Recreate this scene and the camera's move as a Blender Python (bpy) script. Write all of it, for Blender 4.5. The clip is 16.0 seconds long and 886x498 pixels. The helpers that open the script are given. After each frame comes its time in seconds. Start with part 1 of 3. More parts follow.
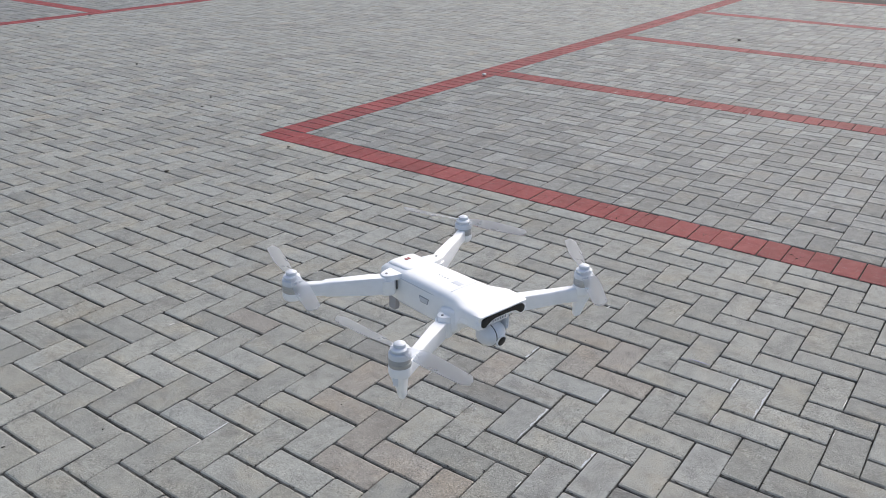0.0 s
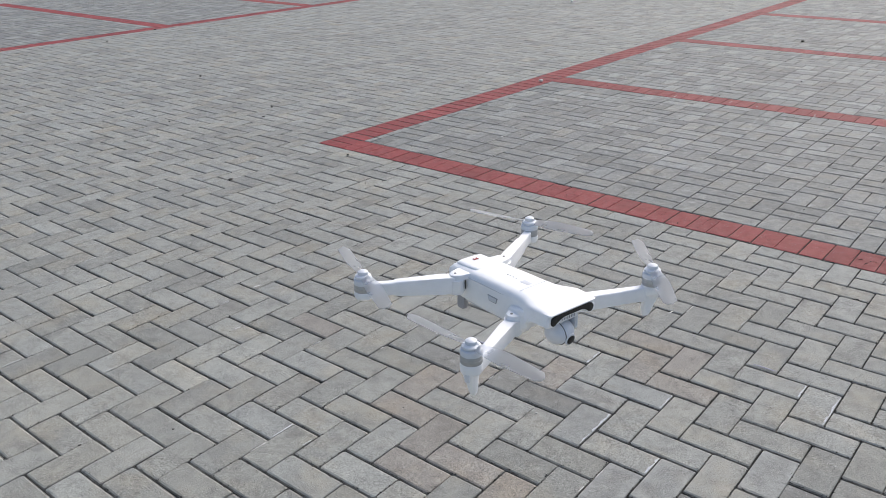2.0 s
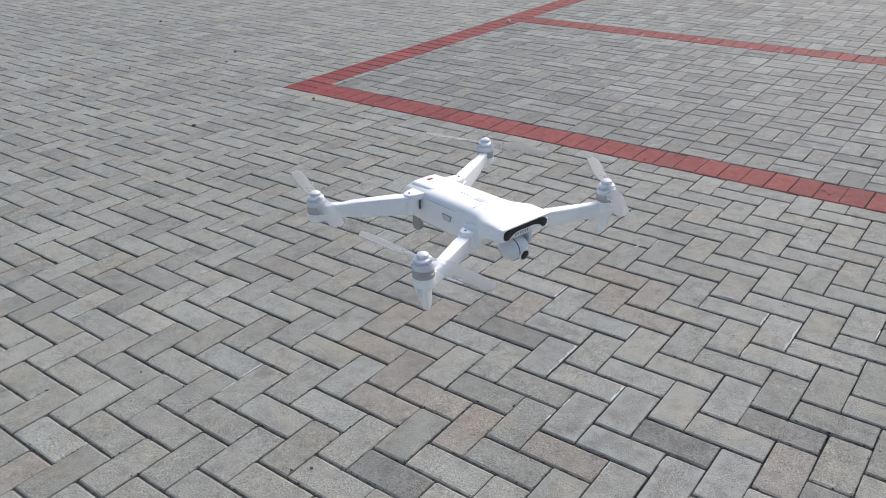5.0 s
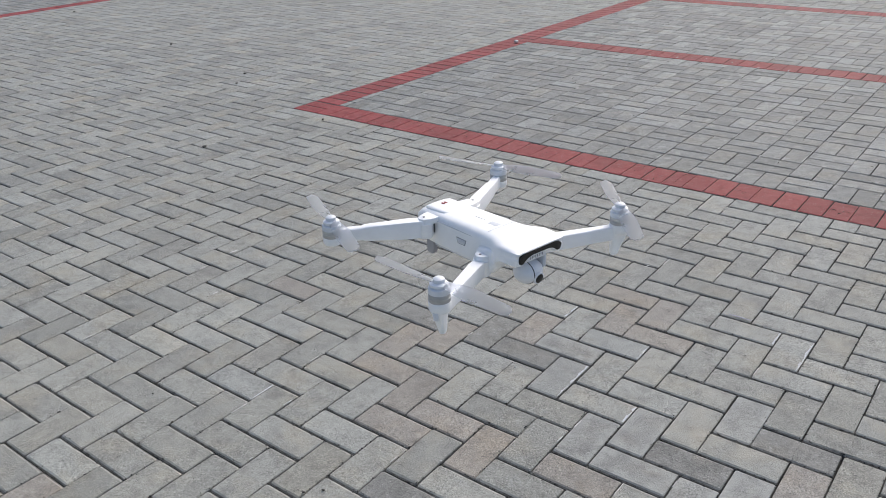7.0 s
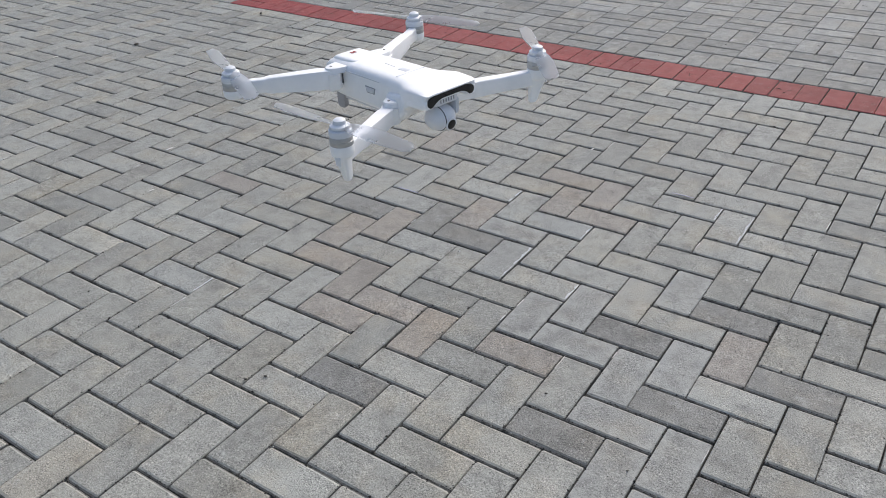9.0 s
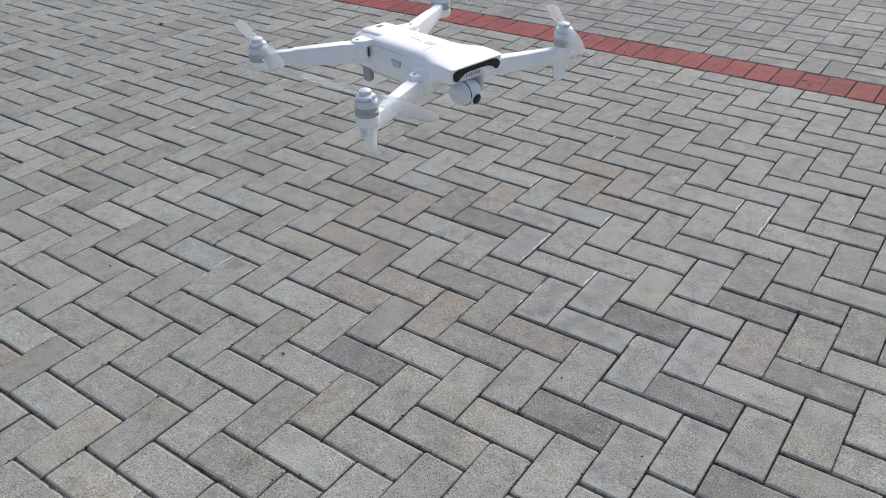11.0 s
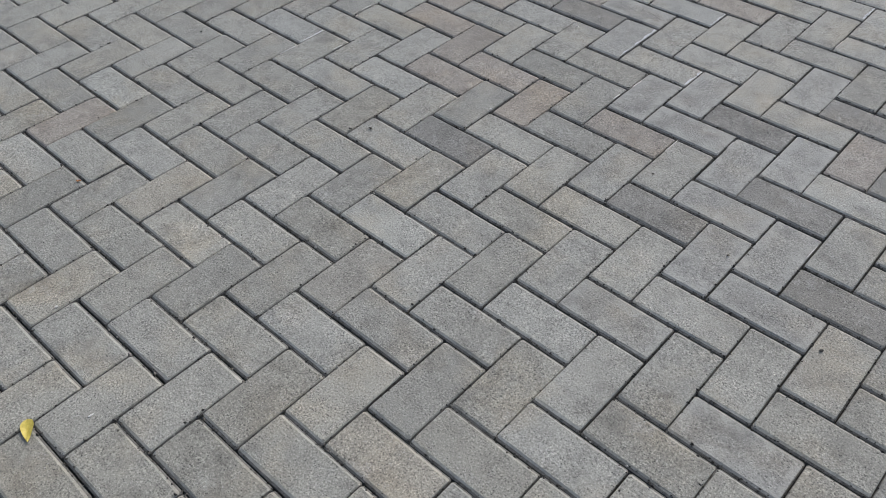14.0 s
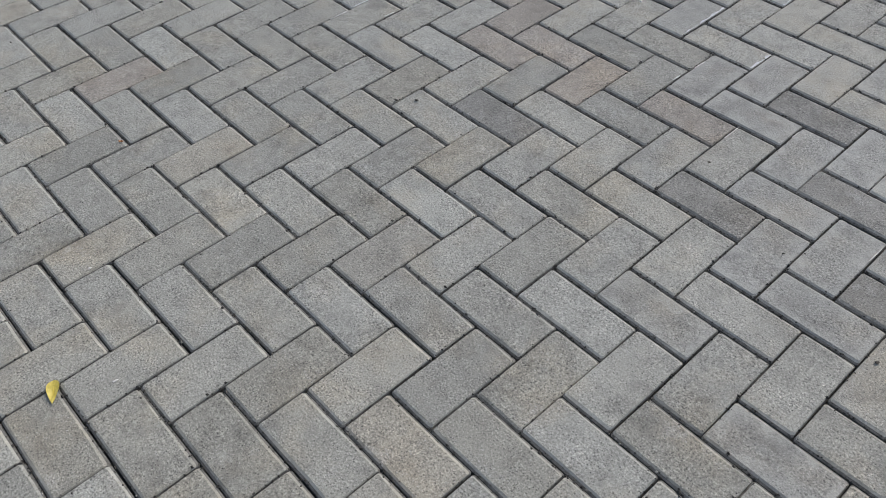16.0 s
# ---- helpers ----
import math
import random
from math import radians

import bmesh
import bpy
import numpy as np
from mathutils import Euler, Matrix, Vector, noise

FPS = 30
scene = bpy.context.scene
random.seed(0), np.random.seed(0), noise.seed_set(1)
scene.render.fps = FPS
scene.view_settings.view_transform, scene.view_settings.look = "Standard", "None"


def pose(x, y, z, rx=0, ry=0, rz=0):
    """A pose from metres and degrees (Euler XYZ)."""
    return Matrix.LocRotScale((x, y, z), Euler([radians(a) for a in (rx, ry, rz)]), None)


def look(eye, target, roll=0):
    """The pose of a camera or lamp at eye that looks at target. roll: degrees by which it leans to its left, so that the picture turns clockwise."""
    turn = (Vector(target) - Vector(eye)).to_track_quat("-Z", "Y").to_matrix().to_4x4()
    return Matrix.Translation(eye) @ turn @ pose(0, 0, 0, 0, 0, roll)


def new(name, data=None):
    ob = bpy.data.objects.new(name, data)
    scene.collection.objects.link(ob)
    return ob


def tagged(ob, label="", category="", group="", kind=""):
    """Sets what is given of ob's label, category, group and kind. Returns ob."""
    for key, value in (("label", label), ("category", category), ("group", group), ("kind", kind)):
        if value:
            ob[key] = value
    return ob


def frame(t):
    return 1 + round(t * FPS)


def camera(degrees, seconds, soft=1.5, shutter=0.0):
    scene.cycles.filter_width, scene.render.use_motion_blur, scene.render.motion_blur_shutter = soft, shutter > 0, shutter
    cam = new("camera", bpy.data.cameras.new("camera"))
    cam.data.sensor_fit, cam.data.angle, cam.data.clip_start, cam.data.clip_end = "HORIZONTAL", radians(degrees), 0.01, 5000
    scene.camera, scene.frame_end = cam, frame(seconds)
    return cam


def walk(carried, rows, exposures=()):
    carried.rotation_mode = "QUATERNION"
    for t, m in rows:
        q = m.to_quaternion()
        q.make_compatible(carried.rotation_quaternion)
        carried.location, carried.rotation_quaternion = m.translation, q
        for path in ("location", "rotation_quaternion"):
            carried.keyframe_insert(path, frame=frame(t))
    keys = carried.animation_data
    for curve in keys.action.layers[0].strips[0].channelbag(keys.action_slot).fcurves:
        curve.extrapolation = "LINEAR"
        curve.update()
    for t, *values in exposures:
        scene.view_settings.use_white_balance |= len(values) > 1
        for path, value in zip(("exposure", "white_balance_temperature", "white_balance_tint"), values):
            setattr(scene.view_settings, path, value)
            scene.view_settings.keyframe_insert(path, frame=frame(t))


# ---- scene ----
cam = camera(56.4, 16.0, soft=0.6)

# seconds, eye, target, roll
PATH = [
    (0, (1.51, -0.251, 1.396), (0.454, 1.246, 0.595), 0.8),
    (0.5, (1.505, -0.249, 1.398), (0.433, 1.241, 0.603), 0.5),
    (1, (1.505, -0.26, 1.396), (0.408, 1.213, 0.604), 0.0),
    (1.5, (1.506, -0.271, 1.397), (0.376, 1.18, 0.612), -0.4),
    (2, (1.507, -0.275, 1.393), (0.34, 1.148, 0.609), -1.0),
    (2.5, (1.51, -0.292, 1.377), (0.366, 1.119, 0.54), -0.8),
    (3, (1.524, -0.289, 1.373), (0.396, 1.124, 0.519), -1.1),
    (3.5, (1.534, -0.284, 1.36), (0.429, 1.141, 0.495), -1.1),
    (3.7, (1.548, -0.285, 1.353), (0.459, 1.138, 0.465), -1.3),
    (6, (1.522, -0.256, 1.357), (0.43, 1.161, 0.462), -1.7),
    (6.5, (1.526, -0.258, 1.357), (0.42, 1.164, 0.489), -2.1),
    (7, (1.527, -0.275, 1.364), (0.414, 1.149, 0.509), -1.9),
    (7.5, (1.543, -0.265, 1.338), (0.429, 1.152, 0.471), -2.1),
    (8, (1.552, -0.256, 1.322), (0.461, 1.138, 0.391), -2.5),
    (8.5, (1.563, -0.238, 1.299), (0.526, 1.172, 0.332), -2.6),
    (9, (1.568, -0.239, 1.282), (0.588, 1.151, 0.229), -2.5),
    (11.5, (1.571, -0.26, 1.262), (0.551, 1.071, 0.173), -1.4),
    (12, (1.577, -0.271, 1.249), (0.572, 1.014, 0.093), -0.6),
    (12.5, (1.582, -0.288, 1.233), (0.582, 0.972, 0.044), 0.5),
    (13, (1.573, -0.318, 1.211), (0.578, 0.875, -0.049), 0.6),
    (13.5, (1.572, -0.314, 1.192), (0.572, 0.744, -0.18), -1.5),
    (14, (1.565, -0.294, 1.172), (0.578, 0.738, -0.228), -1.6),
    (14.5, (1.568, -0.292, 1.173), (0.573, 0.733, -0.227), -1.4),
    (15, (1.567, -0.266, 1.162), (0.577, 0.715, -0.272), -1.3),
    (15.5, (1.559, -0.242, 1.158), (0.537, 0.685, -0.29), -2.2),
    (16, (1.552, -0.227, 1.15), (0.506, 0.668, -0.301), -2.6),
]
walk(cam, [(t, look(eye, target, roll)) for t, eye, target, roll in PATH],
     exposures=[(0.0, 0.47), (9.0, 0.44), (11.5, 0.42), (12.8, 0.42), (14.0, 0.30), (16.0, 0.30)])

# ---- world and sun: bright overcast, the brightest part of the sky over +Y ----
world = bpy.data.worlds.new("sky")
scene.world = world
world.use_nodes = True
wn = world.node_tree.nodes
sky = wn.new("ShaderNodeTexSky")
sky.sky_type = "NISHITA"
sky.sun_disc = False
sky.sun_elevation = radians(46)
sky.sun_rotation = radians(-4)
sky.air_density, sky.dust_density, sky.ozone_density = 1.0, 3.0, 1.0
world.node_tree.links.new(sky.outputs[0], wn["Background"].inputs[0])
wn["Background"].inputs[1].default_value = 0.112
sun = new("sun", bpy.data.lights.new("sun", "SUN"))
sun.data.energy, sun.data.angle, sun.data.color = 1.7, radians(40), (1.0, 0.95, 0.89)
az, el = radians(-4), radians(46)
sun_from = Vector((math.sin(az) * math.cos(el), math.cos(az) * math.cos(el), math.sin(el)))
sun.matrix_world = look(sun_from * 30, (0, 0, 0))


# ---- materials ----
class Nodes:
    """A small helper round one node material."""

    def __init__(self, name, rough=0.6, metal=0.0):
        self.m = bpy.data.materials.new(name)
        self.m.use_nodes = True
        self.t = self.m.node_tree
        self.bsdf = self.t.nodes["Principled BSDF"]
        self.bsdf.inputs["Roughness"].default_value = rough
        self.bsdf.inputs["Metallic"].default_value = metal

    def node(self, kind):
        return self.t.nodes.new(kind)

    def link(self, a, b):
        self.t.links.new(a, b)

    def noise(self, where, scale, detail=3.0, rough=0.55):
        n = self.node("ShaderNodeTexNoise")
        n.inputs["Scale"].default_value, n.inputs["Detail"].default_value = scale, detail
        n.inputs["Roughness"].default_value = rough
        self.link(where, n.inputs["Vector"])
        return n.outputs["Fac"]

    def ramp(self, fac, stops, smooth=False):
        n = self.node("ShaderNodeValToRGB")
        n.color_ramp.interpolation = "EASE" if smooth else "LINEAR"
        e = n.color_ramp.elements
        while len(e) < len(stops):
            e.new(0.5)
        for i, (p, c) in enumerate(stops):
            e[i].position = p
            e[i].color = (*(c if isinstance(c, tuple) else (c, c, c)), 1)
        self.link(fac, n.inputs[0])
        return n.outputs[0]

    def mix(self, fac, a, b, how="MIX"):
        n = self.node("ShaderNodeMix")
        n.data_type, n.blend_type = "RGBA", how
        for value, slot in ((fac, 0), (a, 6), (b, 7)):
            if isinstance(value, (int, float)):
                n.inputs[slot].default_value = value if slot == 0 else (value, value, value, 1)
            elif isinstance(value, tuple):
                n.inputs[slot].default_value = (*value, 1)
            else:
                self.link(value, n.inputs[slot])
        return n.outputs[2]

    def math(self, how, a, b=0.0):
        n = self.node("ShaderNodeMath")
        n.operation = how
        for i, value in enumerate((a, b)):
            if isinstance(value, (int, float)):
                n.inputs[i].default_value = value
            else:
                self.link(value, n.inputs[i])
        return n.outputs[0]

    def where(self):
        return self.node("ShaderNodeNewGeometry").outputs["Position"]

    def chance(self):
        """A random number for each piece, be it an object or an island of a joined mesh."""
        a = self.node("ShaderNodeObjectInfo").outputs["Random"]
        b = self.node("ShaderNodeNewGeometry").outputs["Random Per Island"]
        return self.math("FRACT", self.math("ADD", a, b))

    def bump(self, height, strength, depth):
        n = self.node("ShaderNodeBump")
        n.inputs["Strength"].default_value, n.inputs["Distance"].default_value = strength, depth
        self.link(height, n.inputs["Height"])
        self.link(n.outputs[0], self.bsdf.inputs["Normal"])

    def colour(self, c):
        if isinstance(c, tuple):
            self.bsdf.inputs["Base Color"].default_value = (*c, 1)
        else:
            self.link(c, self.bsdf.inputs["Base Color"])
        return self


arris_of = {}   # the edge material that goes with a face material


def concrete(name, tones, speck=1.0, film=0.5, crust=0.0, rim=0.0, arris=False):
    """Pressed concrete paver: a tone for each piece, cloudy stains, sand grains and pores.
    crust: half the length of a piece with lime along one edge; rim: half the length of a piece filmed with lime round
    its rim; arris: the smoother moulded edge, its bright highlight painted in."""
    s = Nodes(name, rough=0.62)
    p = s.where()
    lot = s.chance()
    c = s.ramp(lot, tones)
    own = s.math("FRACT", s.math("MULTIPLY", lot, 7.31))
    c = s.mix(speck, c, s.mix(1.0, c, s.ramp(own, [(0.0, (0.95, 0.952, 0.955)), (0.45, (1.0, 1.0, 1.0)), (0.85, (1.012, 1.0, 0.975)), (0.95, (1.03, 1.0, 0.955)), (1.0, (1.05, 1.06, 1.065))]), "MULTIPLY"))
    cloud = s.noise(p, 3.0, 5.0, 0.6)
    c = s.mix(1.0, c, s.ramp(cloud, [(0.3, 0.9), (0.7, 1.1)]), "MULTIPLY")
    stain = s.noise(p, 24.0, 5.0, 0.65)
    c = s.mix(1.0, c, s.ramp(stain, [(0.28, 0.82), (0.5, 1.0), (0.75, 1.09)]), "MULTIPLY")
    warm = s.ramp(s.noise(p, 6.5, 4.0, 0.6), [(0.5, (1.0, 1.0, 1.0)), (0.72, (1.08, 1.0, 0.89))])
    c = s.mix(speck, c, s.mix(1.0, c, warm, "MULTIPLY"))
    soil = s.ramp(s.noise(p, 7.0, 7.0, 0.75), [(0.52, 1.0), (0.66, 0.74)])
    c = s.mix(speck, c, s.mix(1.0, c, soil, "MULTIPLY"))
    haze = s.ramp(s.noise(p, 13.0, 6.0, 0.75), [(0.56, 0.0), (0.74, film)])
    c = s.mix(haze, c, (0.5, 0.51, 0.505))
    grain = s.noise(p, 290.0, 2.5, 0.72)
    coarse = s.noise(p, 190.0, 3.0, 0.7)
    open_face = s.math("MULTIPLY", s.ramp(s.noise(p, 11.0, 3.0), [(0.3, 0.45), (0.62, 1.0)]), 0.35 if arris else speck)
    c = s.mix(open_face, c, s.mix(1.0, c, s.ramp(grain, [(0.35, 0.34), (0.45, 0.95), (0.55, 1.04), (0.65, 1.75)]), "MULTIPLY"))
    c = s.mix(open_face, c, s.mix(1.0, c, s.ramp(coarse, [(0.3, 0.55), (0.39, 0.97), (0.62, 1.02), (0.71, 1.3)]), "MULTIPLY"))
    pore = s.node("ShaderNodeTexVoronoi")
    pore.inputs["Scale"].default_value = 160.0
    s.link(p, pore.inputs["Vector"])
    hole = s.ramp(pore.outputs["Distance"], [(0.12, 1.0), (0.28, 0.0)])
    pick = s.ramp(s.noise(p, 60.0, 2.0), [(0.36, 0.0), (0.46, 0.9)])
    c = s.mix(s.math("MULTIPLY", s.math("MULTIPLY", hole, pick), open_face), c, s.mix(1.0, c, 0.28, "MULTIPLY"))
    grit = s.node("ShaderNodeTexVoronoi")
    grit.inputs["Scale"].default_value = 120.0
    s.link(p, grit.inputs["Vector"])
    fleck = s.ramp(grit.outputs["Distance"], [(0.1, 1.0), (0.2, 0.0)])
    few = s.ramp(s.noise(p, 40.0, 2.0), [(0.44, 0.0), (0.56, 0.75)])
    c = s.mix(s.math("MULTIPLY", fleck, few), c, (0.52, 0.51, 0.48))
    if arris:
        # the light caught by the edge is painted as a patchy paler tone
        c = s.mix(s.ramp(s.noise(p, 35.0, 4.0, 0.7), [(0.36, 0.2), (0.6, 0.8)]), c, s.mix(1.0, c, 1.35, "MULTIPLY"))
    if crust or rim:
        place = s.node("ShaderNodeSeparateXYZ")
        s.link(s.node("ShaderNodeTexCoord").outputs["Object"], place.inputs[0])
    if crust:
        edge = s.math("ADD", place.outputs["X"], s.math("MULTIPLY", s.noise(p, 40.0, 4.0), 0.022))
        c = s.mix(s.math("MULTIPLY", s.math("GREATER_THAN", edge, crust + 0.004), s.ramp(s.noise(p, 220.0), [(0.35, 0.35), (0.55, 0.85)])), c, (0.76, 0.78, 0.8))
    if rim:
        near = s.math("MAXIMUM", s.math("SUBTRACT", s.math("ABSOLUTE", place.outputs["X"]), rim), s.math("SUBTRACT", s.math("ABSOLUTE", place.outputs["Y"]), 0.15 - rim))
        near = s.math("ADD", near, s.math("MULTIPLY", s.math("SUBTRACT", s.noise(p, 26.0, 6.0, 0.7), 0.5), 0.09))
        c = s.mix(s.math("MULTIPLY", s.ramp(s.math("ADD", s.math("MULTIPLY", near, 20.0), 1.0), [(0.3, 0.0), (0.95, 0.6)]), s.ramp(stain, [(0.35, 0.3), (0.6, 1.0)])), c, (0.455, 0.460, 0.430))
    s.colour(c)
    s.link(s.ramp(stain, [(0.3, 0.62), (0.7, 0.45)] if arris else [(0.3, 0.82), (0.7, 0.66)]), s.bsdf.inputs["Roughness"])
    s.bsdf.inputs["Diffuse Roughness"].default_value = 0.6
    s.bsdf.inputs["Specular IOR Level"].default_value = 0.45 if arris else 0.7
    relief = s.math("ADD", s.math("ADD", grain, s.math("MULTIPLY", stain, 0.6)), s.math("MULTIPLY", coarse, 0.8))
    s.bump(s.math("SUBTRACT", relief, s.math("MULTIPLY", s.math("MULTIPLY", hole, pick), 0.8)), 0.15 if arris else 0.55, 0.0018)
    if not arris:
        arris_of[s.m.name] = concrete(name + "_arris", tones, speck, film, arris=True)
    return s.m


GREY = [(0.0, (0.274, 0.275, 0.244)), (0.2, (0.308, 0.309, 0.276)), (0.6, (0.334, 0.336, 0.301)),
        (0.88, (0.370, 0.374, 0.338)), (0.95, (0.347, 0.337, 0.292)), (1.0, (0.284, 0.284, 0.255))]
LIMED = [(0.0, (0.335, 0.340, 0.312)), (1.0, (0.357, 0.365, 0.336))]
m_paver = concrete("grey_paver", GREY)
m_tan = concrete("tan_paver", [(0.0, (0.316, 0.291, 0.251)), (1.0, (0.340, 0.314, 0.274))], film=0.15)
m_dark = concrete("dark_paver", [(0.0, (0.216, 0.216, 0.198)), (1.0, (0.254, 0.253, 0.230))], film=0.6)
m_pale = concrete("pale_paver", [(0.0, (0.373, 0.377, 0.338)), (1.0, (0.407, 0.411, 0.372))])
m_crust = concrete("limed_paver", LIMED, crust=0.1)
m_crust_across = concrete("limed_paver_across", LIMED, crust=0.05)
m_film = concrete("filmed_paver", [(0.0, (0.287, 0.290, 0.266)), (1.0, (0.322, 0.326, 0.300))], rim=0.1)
m_film_across = concrete("filmed_paver_across", [(0.0, (0.287, 0.290, 0.266)), (1.0, (0.322, 0.326, 0.300))], rim=0.05)
m_bay = concrete("bay_paver", [(0.0, (0.193, 0.198, 0.184)), (0.3, (0.247, 0.251, 0.233)), (0.7, (0.274, 0.277, 0.257)), (0.92, (0.337, 0.341, 0.320)), (1.0, (0.212, 0.216, 0.202))], film=0.8)
m_red = concrete("red_paver", [(0.0, (0.280, 0.034, 0.036)), (0.5, (0.318, 0.041, 0.043)), (1.0, (0.360, 0.055, 0.055))], speck=0.6, film=0.06)
for m in (m_red, arris_of["red_paver"]):
    m.node_tree.nodes["Principled BSDF"].inputs["Specular IOR Level"].default_value = 0.4


def soil_shade():
    """The foot of the moulded edge: joint shade put into its colour, with soil blotches."""
    s = Nodes("soil_shade_edge", 0.9)
    p = s.where()
    dirt = s.ramp(s.noise(p, 75.0, 5.0, 0.75), [(0.5, 0.0), (0.64, 0.8)])
    c = s.ramp(s.noise(p, 300.0, 3.0, 0.7), [(0.35, (0.13, 0.128, 0.116)), (0.65, (0.215, 0.212, 0.196))])
    s.colour(s.mix(dirt, c, (0.050, 0.047, 0.041))).bump(s.noise(p, 400.0, 3.0), 0.6, 0.0015)
    return s.m


m_soil_shade = soil_shade()


def sand():
    """The bed: dark joint sand under the pavers, and dull grey paving past them."""
    s = Nodes("joint_sand", rough=0.95)
    p = s.where()
    c = s.ramp(s.noise(p, 90.0, 4.0, 0.7), [(0.3, (0.03, 0.028, 0.025)), (0.6, (0.065, 0.062, 0.055)), (0.8, (0.15, 0.144, 0.127))])
    far = s.node("ShaderNodeTexBrick")
    far.inputs["Scale"].default_value, far.inputs["Mortar Size"].default_value = 1.0, 0.004
    far.inputs["Brick Width"].default_value, far.inputs["Row Height"].default_value = 0.2, 0.1
    for k, v in (("Color1", 0.27), ("Color2", 0.315), ("Mortar", 0.06)):
        far.inputs[k].default_value = (v * 0.99, v, v * 0.93, 1)
    s.link(p, far.inputs["Vector"])
    xyz = s.node("ShaderNodeSeparateXYZ")
    s.link(p, xyz.inputs[0])
    inside = s.math("MULTIPLY", s.math("MULTIPLY", s.math("GREATER_THAN", xyz.outputs[0], U_LOW * 0.1), s.math("LESS_THAN", xyz.outputs[0], U_TOP * 0.1)),
                    s.math("MULTIPLY", s.math("GREATER_THAN", xyz.outputs[1], V_LOW * 0.1), s.math("LESS_THAN", xyz.outputs[1], V_TOP * 0.1)))
    s.colour(s.mix(inside, far.outputs["Color"], c)).bump(s.noise(p, 500.0), 0.6, 0.002)
    return s.m


V_LOW, V_TOP, U_LOW, U_TOP = -32, 136, -120, 70   # the laid pavers' bounds, in paver widths
m_sand = sand()


def plain(name, colour, rough=0.5, metal=0.0, grain=0.06, scale=60.0, coat=0.0):
    """Moulded plastic or metal with faint cloudy wear."""
    s = Nodes(name, rough, metal)
    n = s.noise(s.node("ShaderNodeTexCoord").outputs["Object"], scale, 4.0)
    s.colour(s.mix(1.0, colour, s.ramp(n, [(0.3, 1.0 - grain), (0.7, 1.0)]), "MULTIPLY"))
    s.link(s.ramp(n, [(0.3, rough + 0.08), (0.7, max(0.02, rough - 0.05))]), s.bsdf.inputs["Roughness"])
    s.bump(s.noise(s.node("ShaderNodeTexCoord").outputs["Object"], 2500.0, 1.0), 0.08, 0.0004)
    s.bsdf.inputs["Coat Weight"].default_value = coat
    return s.m


m_white = plain("white_plastic", (0.955, 0.96, 0.965), 0.4)
m_arm = plain("white_arm_plastic", (0.95, 0.955, 0.965), 0.4)
m_blade = plain("translucent_blade_plastic", (0.82, 0.84, 0.88), 0.3)
m_blade.node_tree.nodes["Principled BSDF"].inputs["Transmission Weight"].default_value = 0.9
m_blade.node_tree.nodes["Principled BSDF"].inputs["IOR"].default_value = 1.06
m_grey = plain("grey_plastic", (0.34, 0.35, 0.38), 0.4)
m_light = plain("light_grey_plastic", (0.66, 0.68, 0.72), 0.4)
m_pearl = plain("pale_grey_plastic", (0.74, 0.76, 0.8), 0.35)
m_metal = plain("motor_aluminium", (0.5, 0.51, 0.52), 0.42, 0.6, 0.2)
m_black = plain("gloss_black", (0.006, 0.006, 0.007), 0.3)
m_dim = plain("dark_plastic", (0.05, 0.05, 0.055), 0.5)
m_mark = plain("red_mark", (0.33, 0.04, 0.045), 0.5)
m_foot = plain("grey_rubber", (0.36, 0.36, 0.38), 0.6)
m_screw = plain("screw_steel", (0.22, 0.22, 0.23), 0.4, 0.9)


# ---- building helpers ----
def finish(name, bm, material, smooth=40.0):
    bmesh.ops.recalc_face_normals(bm, faces=bm.faces)
    me = bpy.data.meshes.new(name)
    bm.to_mesh(me)
    bm.free()
    me.materials.append(material)
    if smooth:
        me.shade_smooth()
        me.set_sharp_from_angle(angle=radians(smooth))
    return me


def part(name, bm, material, parent, label="", at=None, smooth=40.0):
    """One mesh object under a thing or under a part."""
    me = bm if isinstance(bm, bpy.types.Mesh) else finish(name, bm, material, smooth)
    ob = new(name, me)
    ob.parent = parent
    if at is not None:
        ob.matrix_basis = at
    return tagged(ob, label)


def block(size, centre, bevel=0.0, segments=2):
    bm = bmesh.new()
    bmesh.ops.create_cube(bm, size=1.0, matrix=Matrix.Translation(centre) @ Matrix.Diagonal((*size, 1)))
    if bevel:
        bmesh.ops.bevel(bm, geom=bm.edges[:], offset=bevel, segments=segments, affect="EDGES", profile=0.5)
    return bm


def lathe(profile, n=28, centre=(0, 0, 0)):
    """A turned solid from (radius, z) pairs, bottom to top."""
    bm = bmesh.new()
    rings = []
    for r, z in profile:
        rings.append([bm.verts.new((centre[0] + r * math.cos(2 * math.pi * i / n), centre[1] + r * math.sin(2 * math.pi * i / n), centre[2] + z)) for i in range(n)])
    for a, b in zip(rings, rings[1:]):
        for i in range(n):
            bm.faces.new((a[i], a[(i + 1) % n], b[(i + 1) % n], b[i]))
    bm.faces.new(rings[0][::-1])
    bm.faces.new(rings[-1])
    return bm


